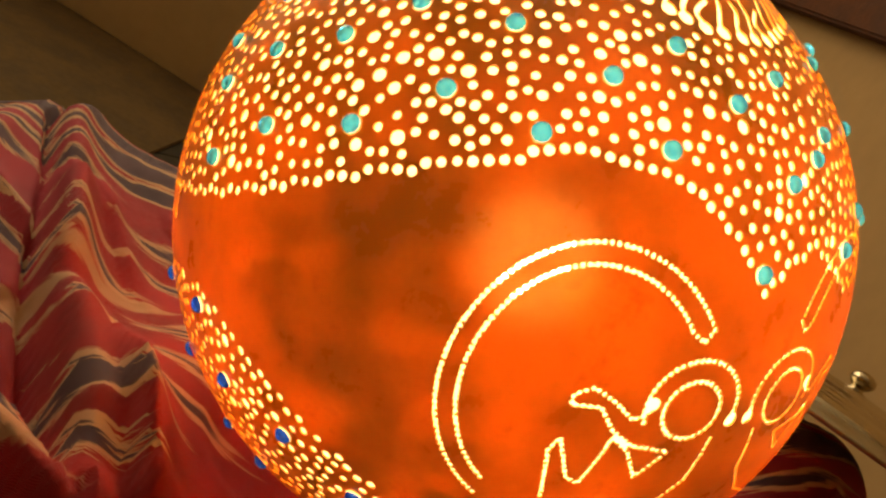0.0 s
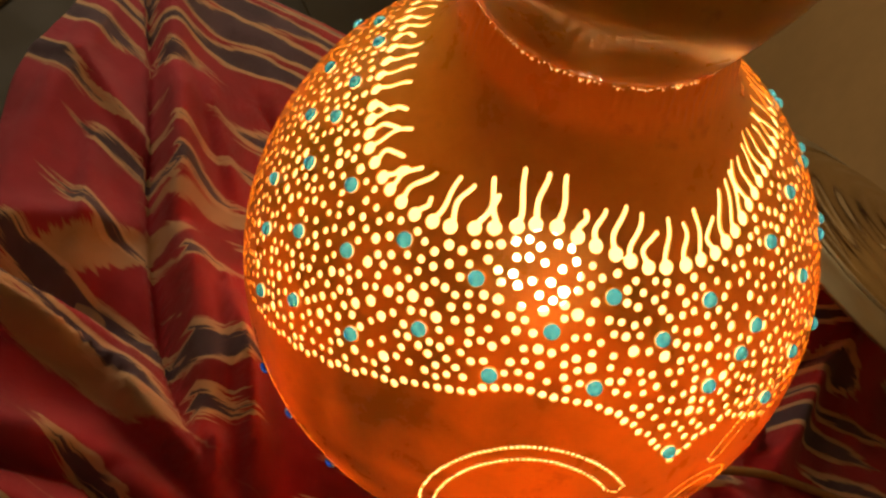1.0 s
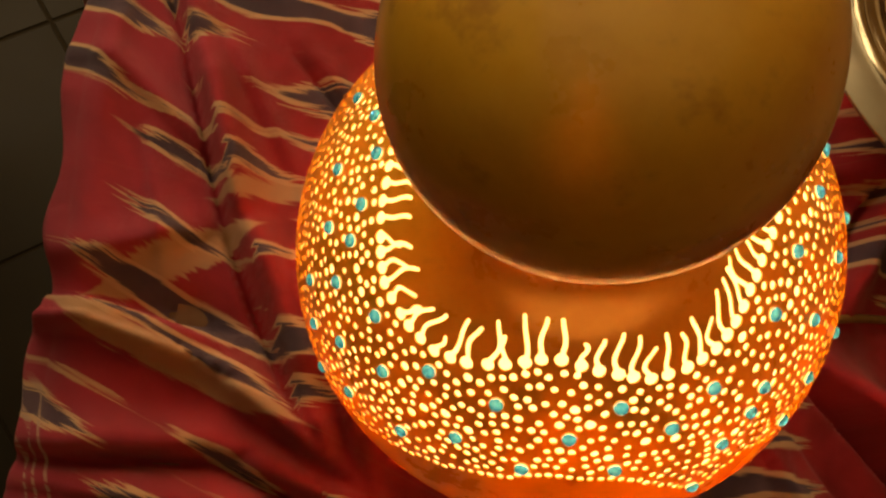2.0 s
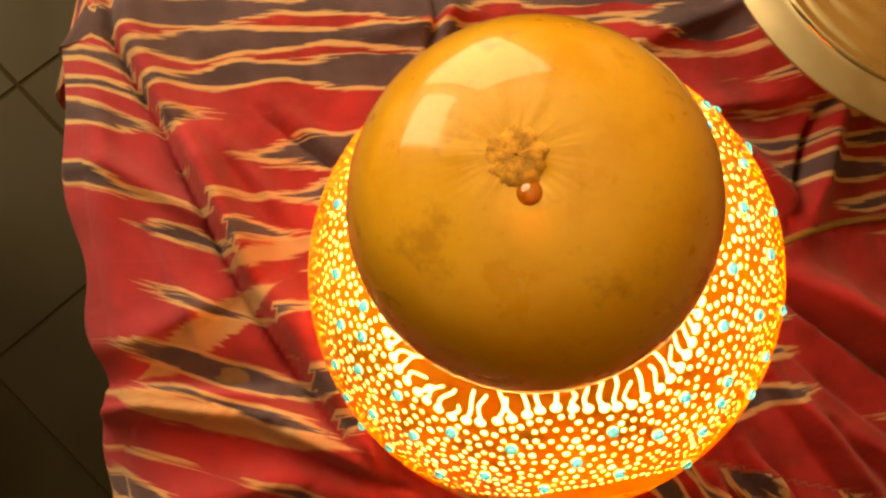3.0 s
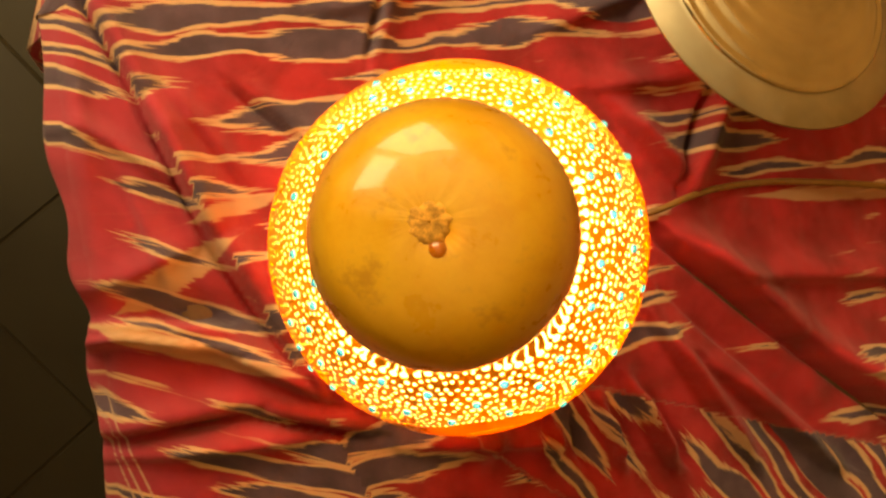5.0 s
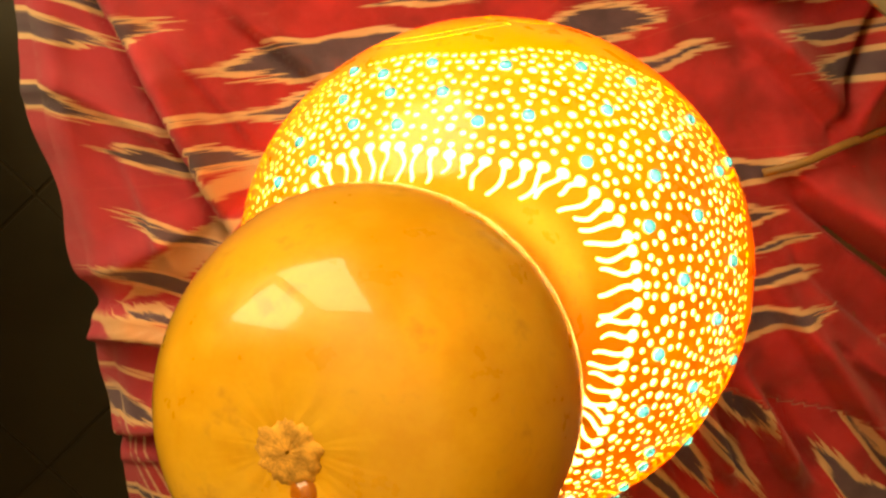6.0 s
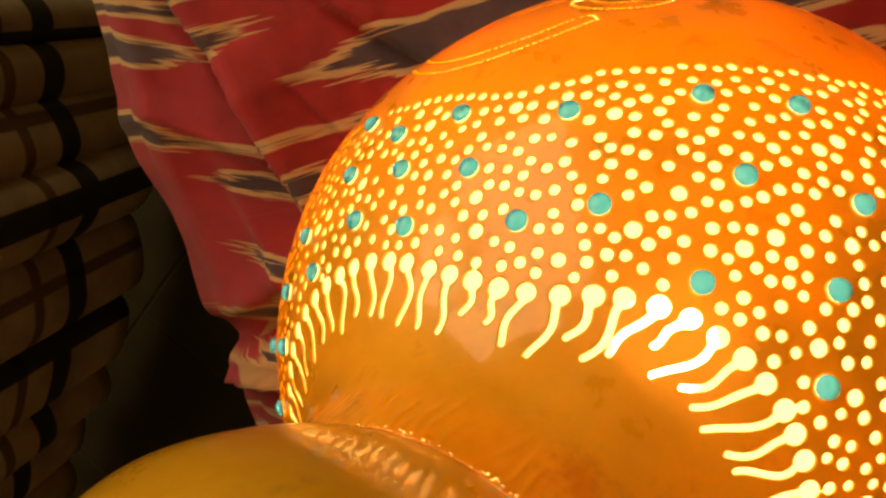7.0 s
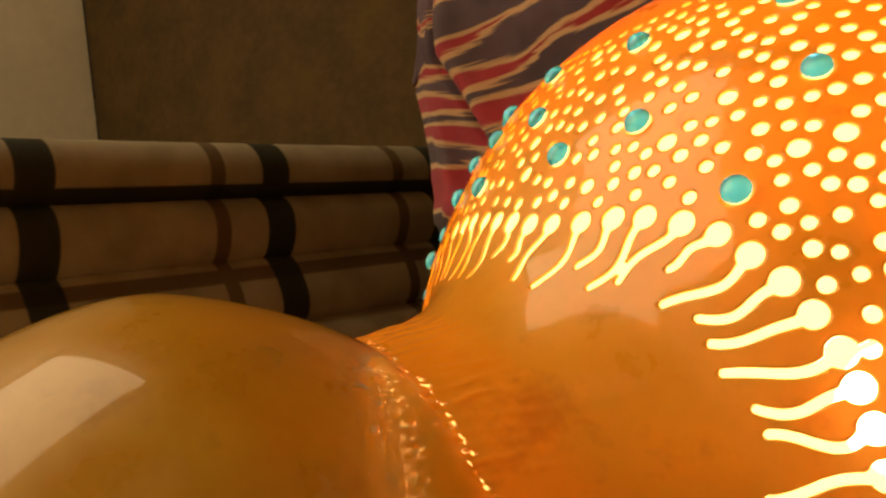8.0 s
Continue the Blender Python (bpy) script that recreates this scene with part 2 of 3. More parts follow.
def lathe(name, profile, material, parent=None, n=96, label=""):
    """A surface turned about z from (radius, height) pairs."""
    a = np.linspace(0, 2 * math.pi, n, endpoint=False)
    verts, faces = [], []
    for r, h in profile:
        verts += [(r * math.cos(t), r * math.sin(t), h) for t in a]
    for i in range(len(profile) - 1):
        for j in range(n):
            b, c = i * n + j, i * n + (j + 1) % n
            faces.append((b, c, c + n, b + n))
    return mesh_object(name, verts, faces, material, parent, True, label)


def catmull(points, n):
    pts = [Vector(p) for p in points]
    pts = [2 * pts[0] - pts[1]] + pts + [2 * pts[-1] - pts[-2]]
    out = []
    for i in range(1, len(pts) - 2):
        a, b, c, d = pts[i - 1:i + 3]
        for s in range(n):
            t = s / n
            out.append(0.5 * (2 * b + (c - a) * t + (2 * a - 5 * b + 4 * c - d) * t * t + (3 * b - a - 3 * c + d) * t ** 3))
    return out + [pts[-2]]


def tube(name, points, radius, material, parent=None, sides=10, label=""):
    verts, faces = [], []
    for i, q in enumerate(points):
        d = (points[min(i + 1, len(points) - 1)] - points[max(i - 1, 0)]).normalized()
        e = d.cross(Vector((0, 0, 1))).normalized()
        g = e.cross(d)
        for j in range(sides):
            t = 2 * math.pi * j / sides
            verts.append(q + radius * (math.cos(t) * e + math.sin(t) * g))
    for i in range(len(points) - 1):
        for j in range(sides):
            a, b = i * sides + j, i * sides + (j + 1) % sides
            faces.append((a, b, b + sides, a + sides))
    faces.append(tuple(range(sides))[::-1])
    faces.append(tuple(range((len(points) - 1) * sides, len(points) * sides)))
    return mesh_object(name, verts, faces, material, parent, True, label)


# the room
TOP = 0.42
tagged(box("floor", (-1.6, -2.1, -0.05), (1.1, 2.1, -0.0014), GROUT), "very dark brown glazed floor tiles with dark joints", "floor", kind="structure")
tagged(box("ceiling", (-1.6, -2.1, 2.6), (1.1, 2.1, 2.7), WHITE), "white painted ceiling", "ceiling", kind="structure")
west = tagged(new("wall_west"), "pale painted wall in the half dark with a window opening", "wall", kind="structure")
box("wall", (-1.6, -2.1, -0.05), (-1.46, 2.1, 0.95), PALE, west)
box("wall", (-1.6, -2.1, 2.09), (-1.46, 2.1, 2.6), PALE, west)
box("wall", (-1.6, -2.1, 0.95), (-1.46, 0.35, 2.09), PALE, west)
box("wall", (-1.6, 1.25, 0.95), (-1.46, 2.1, 2.09), PALE, west)
north = new("wall_north")
tagged(north, "tan painted wall with a window opening", "wall", kind="structure")
box("wall", (-1.6, 1.5, -0.05), (0.6, 1.62, 0.58), WALL, north)
box("wall", (-1.6, 1.5, 2.52), (0.6, 1.62, 2.6), WALL, north)
box("wall", (-0.38, 1.5, 0.58), (0.6, 1.62, 2.52), WALL, north)
box("wall", (-1.6, 1.5, 0.58), (-1.42, 1.62, 2.52), WALL, north)
tagged(box("wall_south", (-1.7, -2.2, -0.05), (1.1, -2.1, 2.6), WALL), "tan painted wall", "wall", kind="structure")
wall_east = tagged(box("wall_east", (0, -3.2, -0.05), (0.1, 2.6, 2.6), WALL), "tan painted wall behind the table", "wall", kind="structure")
wall_east.matrix_world = pose(0.37, 0.95, 0, 0, 0, 11)

mat = tagged(box("floor_mat", (-1.44, 0.16, 0.0005), (-0.50, 1.48, 0.006), plain("brown woven mat", (0.085, 0.052, 0.019), 0.85, var=0.25, scale=12, bump=0.002), None, 0.002), "plain brown mat lying on the floor", "mat")

# wooden window frame in the east wall
window = tagged(new("window_1"), "dark wooden window frame with a curtained pale pane", "window", kind="structure")
window.matrix_world = pose(0.366, 0.95, 0.765, 0, 0, 11)
box("window_sill", (-0.035, -0.35, 0.0), (-0.002, 0.54, 0.055), DARK_WOOD, window, 0.004)
box("window_frame", (-0.03, -0.12, 0.0555), (-0.002, -0.05, 0.9), DARK_WOOD, window, 0.004)
box("pane", (-0.012, -0.05, 0.0555), (-0.002, 0.54, 0.9), PANE, window)


# the table under the cloth
table = tagged(new("side_table"), "low brown wooden table under a draped red cloth", "table")
SKEW = Matrix.Rotation(radians(10.5), 4, "Z")
table.matrix_world = SKEW
box("tabletop", (-0.165, -0.30, TOP - 0.035), (0.495, 0.160, TOP - 0.012), TABLE_WOOD, table, 0.004)
for lx in (-0.16, 0.44):
    for ly in (-0.28, 0.12):
        box("leg", (lx, ly, 0.0), (lx + 0.035, ly + 0.035, TOP - 0.036), TABLE_WOOD, table, 0.003)

# folds of the cloth: start, end, height, width; minus is a groove
FOLDS = [
    (-0.212, 0.222, -0.175, 0.129, 0.018, 0.012),
    (-0.175, 0.129, -0.138, 0.026, 0.032, 0.013),
    (-0.138, 0.026, -0.088, -0.071, 0.032, 0.014),
    (-0.114, 0.138, -0.061, 0.087, 0.007, 0.007),
    (0.021, 0.239, -0.009, 0.146, 0.011, 0.007),
    (0.283, 0.117, 0.240, 0.029, 0.025, 0.010),
    (0.187, 0.093, 0.240, 0.029, 0.022, 0.010),
    (0.164, 0.114, 0.283, 0.117, 0.011, 0.010),
    (0.217, -0.008, 0.324, -0.106, 0.036, 0.013),
    (0.324, -0.106, 0.441, -0.205, 0.032, 0.014),
    (0.138, -0.138, 0.147, -0.182, 0.025, 0.007),
    (0.162, -0.119, 0.193, -0.190, 0.029, 0.008),
    (0.194, -0.077, 0.268, -0.205, 0.025, 0.009),
    (0.207, -0.050, 0.367, -0.223, -0.014, 0.010),
    (0.338, 0.025, 0.488, -0.005, 0.014, 0.010),
    (0.360, -0.141, 0.455, -0.145, 0.014, 0.012),
    (-0.223, -0.029, -0.142, -0.051, 0.025, 0.012),
    (-0.142, -0.051, -0.074, -0.094, 0.025, 0.012),
    (-0.225, -0.015, -0.132, -0.032, -0.025, 0.009),
    (-0.215, -0.097, -0.131, -0.093, 0.022, 0.010),
    (-0.131, -0.093, -0.044, -0.124, 0.022, 0.010),
    (-0.198, -0.116, -0.094, -0.123, 0.018, 0.009),
    (-0.020, -0.141, 0.095, -0.158, 0.018, 0.009),
    (-0.014, 0.183, 0.052, 0.186, 0.005, 0.007),
    (-0.225, 0.156, -0.218, 0.067, 0.011, 0.010),
    (-0.213, -0.001, -0.154, 0.020, 0.011, 0.009),
    (-0.101, -0.003, -0.057, -0.093, 0.018, 0.009),
    (-0.041, 0.184, 0.126, 0.209, 0.007, 0.009),
    (0.135, 0.164, 0.281, 0.206, 0.011, 0.010),
    (0.269, -0.049, 0.472, -0.073, 0.018, 0.014),
    (0.234, -0.112, 0.343, -0.219, 0.025, 0.010),
    (0.050, -0.136, 0.032, -0.160, 0.018, 0.007),
    (0.093, -0.140, 0.093, -0.171, 0.022, 0.006),
    (-0.217, 0.220, -0.180, 0.127, -0.016, 0.005),
    (-0.180, 0.127, -0.144, 0.025, -0.018, 0.005),
    (-0.144, 0.025, -0.094, -0.072, -0.020, 0.006),
    (-0.119, 0.136, -0.066, 0.084, -0.007, 0.004),
    (0.016, 0.239, -0.015, 0.147, -0.009, 0.004),
    (0.273, 0.115, 0.233, 0.032, -0.016, 0.005),
    (0.210, -0.015, 0.316, -0.112, -0.018, 0.006),
    (0.316, -0.112, 0.434, -0.212, -0.018, 0.006),
    (-0.219, -0.026, -0.138, -0.047, -0.011, 0.004),
    (-0.213, -0.105, -0.128, -0.100, -0.016, 0.006),
    (-0.128, -0.100, -0.045, -0.131, -0.016, 0.006),
    (0.146, -0.140, 0.157, -0.183, -0.022, 0.005),
    (0.172, -0.123, 0.208, -0.193, -0.022, 0.005),
    (0.114, -0.143, 0.117, -0.176, -0.018, 0.004),
    (-0.155, 0.132, -0.107, 0.056, 0.007, 0.006),
    (-0.221, 0.115, -0.150, 0.061, 0.007, 0.007),
    (-0.189, 0.064, -0.169, -0.011, 0.007, 0.007),
]
X0, X1, Y0, Y1 = -0.206, 0.503, -0.306, 0.192
PLATE = (0.293, 0.175)


def cloth_height(x, y):
    z = 0.0
    for ax, ay, bx, by, h, w in FOLDS:
        dx, dy = bx - ax, by - ay
        t = max(0.0, min(1.0, ((x - ax) * dx + (y - ay) * dy) / (dx * dx + dy * dy)))
        side = (x - ax) * dy - (y - ay) * dx
        d = math.hypot(x - ax - t * dx, y - ay - t * dy)
        if d > 3.6 * w:
            continue
        ends = min(1.0, 0.35 + 2.6 * min(t, 1 - t))
        wide = w * (0.34 if side > 0 else 1.5)
        z += h * ends * math.exp(-(d / wide) ** 2)
    ridge = abs(noise.noise((x * 24 + 3 * y, y * 16, 4.1)))
    z += 0.0030 * (0.35 - ridge) + 0.0014 * (0.3 - abs(noise.noise((x * 70, y * 52, 8.3))))
    z += 0.0025 * noise.noise((x * 14, y * 14, 0.3)) + 0.0012 * noise.noise((x * 45, y * 30, 1.7))
    r = math.hypot(x, y)
    z += 0.016 * math.exp(-((r - 0.075) / 0.03) ** 2)
    z *= 1.0 if r > 0.06 else (r / 0.06) ** 2
    rp = math.hypot(x - PLATE[0], y - PLATE[1])
    z += 0.062 * math.exp(-(rp / 0.062) ** 4)
    return z


def cloth_point(u, v):
    """The draped place of the cloth's point (u, v): flat on the table, hanging past its edges."""
    x, y = u, v
    edge_l = X0 + 0.010 * noise.noise((v * 9, 2.0, 0)) - 0.012 * max(0.0, min(1.0, (v + 0.02) / 0.2))
    over, ox, oy = 0.0, 0.0, 0.0
    if u < edge_l:
        over, ox, x = edge_l - u, -1.0, edge_l
    elif u > X1:
        over, ox, x = u - X1, 1.0, X1
    if v < Y0 and Y0 - v > over:
        over, ox, oy, y = Y0 - v, 0.0, -1.0, Y0
    elif v < Y0:
        y = Y0
    if v > Y1 and v - Y1 > over:
        over, ox, oy, y = v - Y1, 0.0, 1.0, Y1
    elif v > Y1:
        y = Y1
    z = TOP + cloth_height(x, y) * (1.0 if over == 0 else math.exp(-over * 12))
    if over > 0:
        bend = 0.085 if oy > 0 else 0.018
        along = v if ox else u
        wave = 0.012 * math.sin(along * 55 + 2.2 * math.sin(along * 17)) * min(1.0, over / 0.10)
        a = min(over / bend, math.pi / 2)
        out = bend * math.sin(a) + max(0.0, wave + 0.006) * (over > bend)
        x += ox * out
        y += oy * out
        z -= bend * (1 - math.cos(a)) + max(0.0, over - bend * math.pi / 2)
    return x, y, z


def build_cloth():
    us = np.arange(-0.44, 0.62, 0.0028)
    vs = np.arange(-0.42, 0.46, 0.0028)
    nu = len(us)
    verts = [cloth_point(u, v) for v in vs for u in us]
    faces = []
    for j in range(len(vs) - 1):
        for i in range(nu - 1):
            faces.append((j * nu + i, j * nu + i + 1, (j + 1) * nu + i + 1, (j + 1) * nu + i))
    ob = mesh_object("ikat_cloth", verts, faces, CLOTH)
    layer = ob.data.uv_layers.new(name="UVMap")
    corner = np.empty(len(ob.data.loops), dtype=np.int32)
    ob.data.loops.foreach_get("vertex_index", corner)
    u, v = us[corner % nu], vs[corner // nu]
    # the cloth's grain turns where it is folded over
    left = np.maximum(0.0, (u - (-0.212)) * (-0.921) - (v - (0.222)) * (0.389))
    turned = left > 0.004
    uu = np.where(turned, u + 0.03, u)
    vv = np.where(turned, v - 0.55 * left + 0.011, v)
    front = (u > 0.035) & (v < -0.085 - 0.35 * (u - 0.035)) & (v > -0.8 * u - 0.12)
    uu, vv = np.where(front, 0.55 * u - 0.83 * v + 0.1, uu), np.where(front, 0.83 * u + 0.55 * v + 0.05, vv)
    uv = np.stack([uu, vv], 1).astype(np.float32)
    layer.data.foreach_set("uv", uv.ravel())
    flat = ob.data.uv_layers.new(name="flat")
    flat.data.foreach_set("uv", np.stack([u, v], 1).astype(np.float32).ravel())
    solid = ob.modifiers.new("thickness", "SOLIDIFY")
    solid.thickness, solid.offset = 0.0012, -1
    ob.matrix_world = SKEW
    return tagged(ob, "rumpled red ikat cotton cloth with cream and grey-purple streaks", "tablecloth")


build_cloth()


# the gourd lamp
RADIUS = 0.112
TILT_AXIS = Vector((-0.068, -0.016, 0.208)).normalized()
gy = (Vector((0, 1, 0)) - TILT_AXIS * TILT_AXIS.y).normalized()
gx = gy.cross(TILT_AXIS)
gourd_pose = Matrix((gx, gy, TILT_AXIS)).transposed().to_4x4()
gourd_pose.translation = (0, 0, 0.55)
lamp = tagged(new("gourd_lamp"), "lit bottle-gourd lamp with drilled dots and turquoise beads", "lamp")
lamp.matrix_world = gourd_pose


def lat_r(deg):
    return RADIUS * math.cos(radians(deg)), RADIUS * math.sin(radians(deg))


CREASE = 0.1305


def gourd_profile():
    """Rows of (radius, height) along the skin, close together where it is drilled."""
    ctrl = [(0.0005, -0.1065), (0.03, -0.1060), (0.048, -0.1025)] + [lat_r(d) for d in range(-58, 58, 6)]
    ctrl += [(0.0535, 0.0998), (0.0475, 0.1075), (0.0440, 0.1150), (0.0425, 0.1215), (0.0416, 0.1270), (0.0411, CREASE), (0.0432, 0.1338), (0.0467, 0.1402)]
    ctrl += [(0.0505, 0.1485), (0.0537, 0.1570), (0.0552, 0.1650), (0.0546, 0.1740), (0.0524, 0.1835), (0.0494, 0.1920), (0.0454, 0.1998), (0.0400, 0.2066)]
    ctrl += [(0.0318, 0.2118), (0.0215, 0.2146), (0.0120, 0.2156), (0.0065, 0.2155), (0.0030, 0.2147), (0.0004, 0.2143)]
    dense = catmull([(r, h, 0) for r, h in ctrl], 120)
    rows, gap, last = [], 0.0, None
    for q in dense:
        if last is not None:
            gap += (q - last).length
        last = q
        fine = -0.085 < q.y < 0.1335
        if not rows or gap >= (0.00049 if fine else 0.0022):
            rows.append((q.x, q.y))
            gap = 0.0
    return np.array(rows)


PROFILE = gourd_profile()
AROUND = 1440
BEND = 0.0042
CELL = 0.00049


def smooth(v, lo, hi):
    t = np.clip((v - lo) / (hi - lo), 0, 1)
    return t * t * (3 - 2 * t)


def grown(V):
    """The slow unevenness of a grown thing: the head leans, the belly is flatter low at the back."""
    V = np.array(V, dtype=float)
    lift = smooth(V[:, 2], 0.088, 0.148)
    flat = smooth(V[:, 1], 0.02, 0.10) * smooth(V[:, 2], 0.065, 0.01)
    V[:, 0] -= 0.0018 * lift
    V[:, 1] += BEND * lift - 0.0035 * flat
    return V


def skin_point(az, lat):
    """A place on the skin: az degrees round from the front, lat degrees above the belly."""
    target = np.tan(np.radians(lat))
    ok = PROFILE[:, 1] < CREASE + 0.0002
    slope = PROFILE[ok, 1] / np.maximum(PROFILE[ok, 0], 1e-6)
    r, h = np.interp(target, slope, PROFILE[ok, 0]), np.interp(target, slope, PROFILE[ok, 1])
    a = np.radians(az)
    return np.array([r * np.sin(a), -r * np.cos(a), h])


# the wavy ring of drops: its height round the gourd, and where the drops sit
RING = [(-180, 58.1), (-172, 57.3), (-163, 55.4), (-153, 53.5), (-140, 52.2), (-125, 51.5), (-108, 53), (-92, 56.5), (-78, 56), (-61, 53.1), (-49, 50.3), (-36, 49.7),
        (-27, 49.8), (-18, 51.7), (-8, 54.8), (1, 57.4), (7, 57.9), (13, 57.1), (23, 55.2), (32, 52.9), (42, 52.2), (51, 52.2), (59, 53.4), (69, 55.2), (80, 56.1),
        (92, 54.9), (102, 53.6), (112, 52.3), (121, 51.6), (131, 51.7), (141, 52.5), (151, 54.5), (161, 57.2), (168, 58.2), (174, 58.5), (180, 58.1)]
DROPS = [-61, -57, -53, -49, -44.5, -40, -36, -31.7, -27, -22.5, -17.8, -12.8, -8, -3, 1.5, 6.8, 12.7, 18, 23, 27.4, 32, 36.3, 41.7, 46.4, 51.2, 55.4, 59.4, 64, 69, 73.5, 78,
         82.5, 87, 92, 97, 102, 107, 111.7, 116.2, 120.7, 125.5, 130.7, 135.8, 140.8, 146.2, 151.2, 156.5, 162, 168, 174, 180, 185.6, 191.1, 196.8, 201.6, 206.5]
DROPS += [206.5 + 5.15 * i for i in range(1, 18)]

LEANS = [(-180, 1), (-150, 2), (-120, 1), (-90, 3), (-57, 5), (-45, 4.2), (-36, 2.5), (-27, 0), (-18, -1), (-8, -3), (-3, -3.2), (2, -1), (13, 0), (20, 2), (32, 3), (42, 1.2),
         (59, 4), (82, 0.7), (100, -1), (112, 3), (126, 5), (136, 3), (147, 1.4), (158, 0.6), (170, 0.6), (180, 1)]


def ring_lat(az):
    return float(np.interp((az + 180) % 360 - 180, [a for a, _ in RING], [b for _, b in RING]))


# lower edge of the dotted band, and upper edge of the low dotted field: (az, lat)
BAND_EDGE = [(-180, 34), (-160, 32), (-140, 25), (-115, 16), (-90, 6), (-70, 1), (-45, 10), (-32, 16), (-18, 23), (-3, 29), (7, 32), (21, 32), (27, 29), (33, 24), (38, 18),
             (43, 22), (50, 23), (60, 16), (75, 16), (95, 20), (108, 15), (125, 0), (135, 6), (145, 15), (153, 21), (165, 28), (180, 34)]
LOW_EDGE = [(-110, -25), (-90, -14), (-70, -8), (-57, -6), (-42, -3), (-35, -5), (-23, -10), (-11, -16), (-4, -22), (4, -30)]
BEADS_BACK = [(-175, 45), (-171, 37), (-163, 51), (-161, 43), (-159, 37), (-151, 31), (-150, 47), (-148, 39), (-135, 49), (-133, 41), (-122, 44), (-114, 49), (-104, 39), (-98, 49)]
BEADS_LEFT = [(-86, 55), (-84, 42), (-72, 50), (-70, 40), (-64, 46), (-62, 29), (-57, 39), (-54, 24), (-47, 15), (-46, 32), (-44, 45), (-38, 23), (-34, 38), (-25, 46), (-24, 28)]
BEADS_FRONT = [(-13, 36), (-7, 47), (2, 34), (11, 43), (21, 35), (23, 49), (34, 42), (37, 21), (44, 32), (46, 46), (52, 35), (57, 38), (59, 22), (68, 26), (69, 48), (76, 37), (80, 22), (86, 49)]
BEADS_RIGHT = [(92, 34), (103, 27), (104, 43), (116, 35), (120, 47), (121, 12), (121, 21), (129, 40), (133, 18), (134, 31), (143, 49), (147, 25), (147, 37), (157, 30), (162, 47), (172, 37), (174, 51)]
BEADS_BLUE = [(-23, -17), (-36, -15), (-43, -6), (-33, -32), (-11, -23), (-54, -21), (-62, -11), (-48, -34), (-75, -16)]


def edge_at(table, az):
    return np.interp(az, [a for a, _ in table], [b for _, b in table])


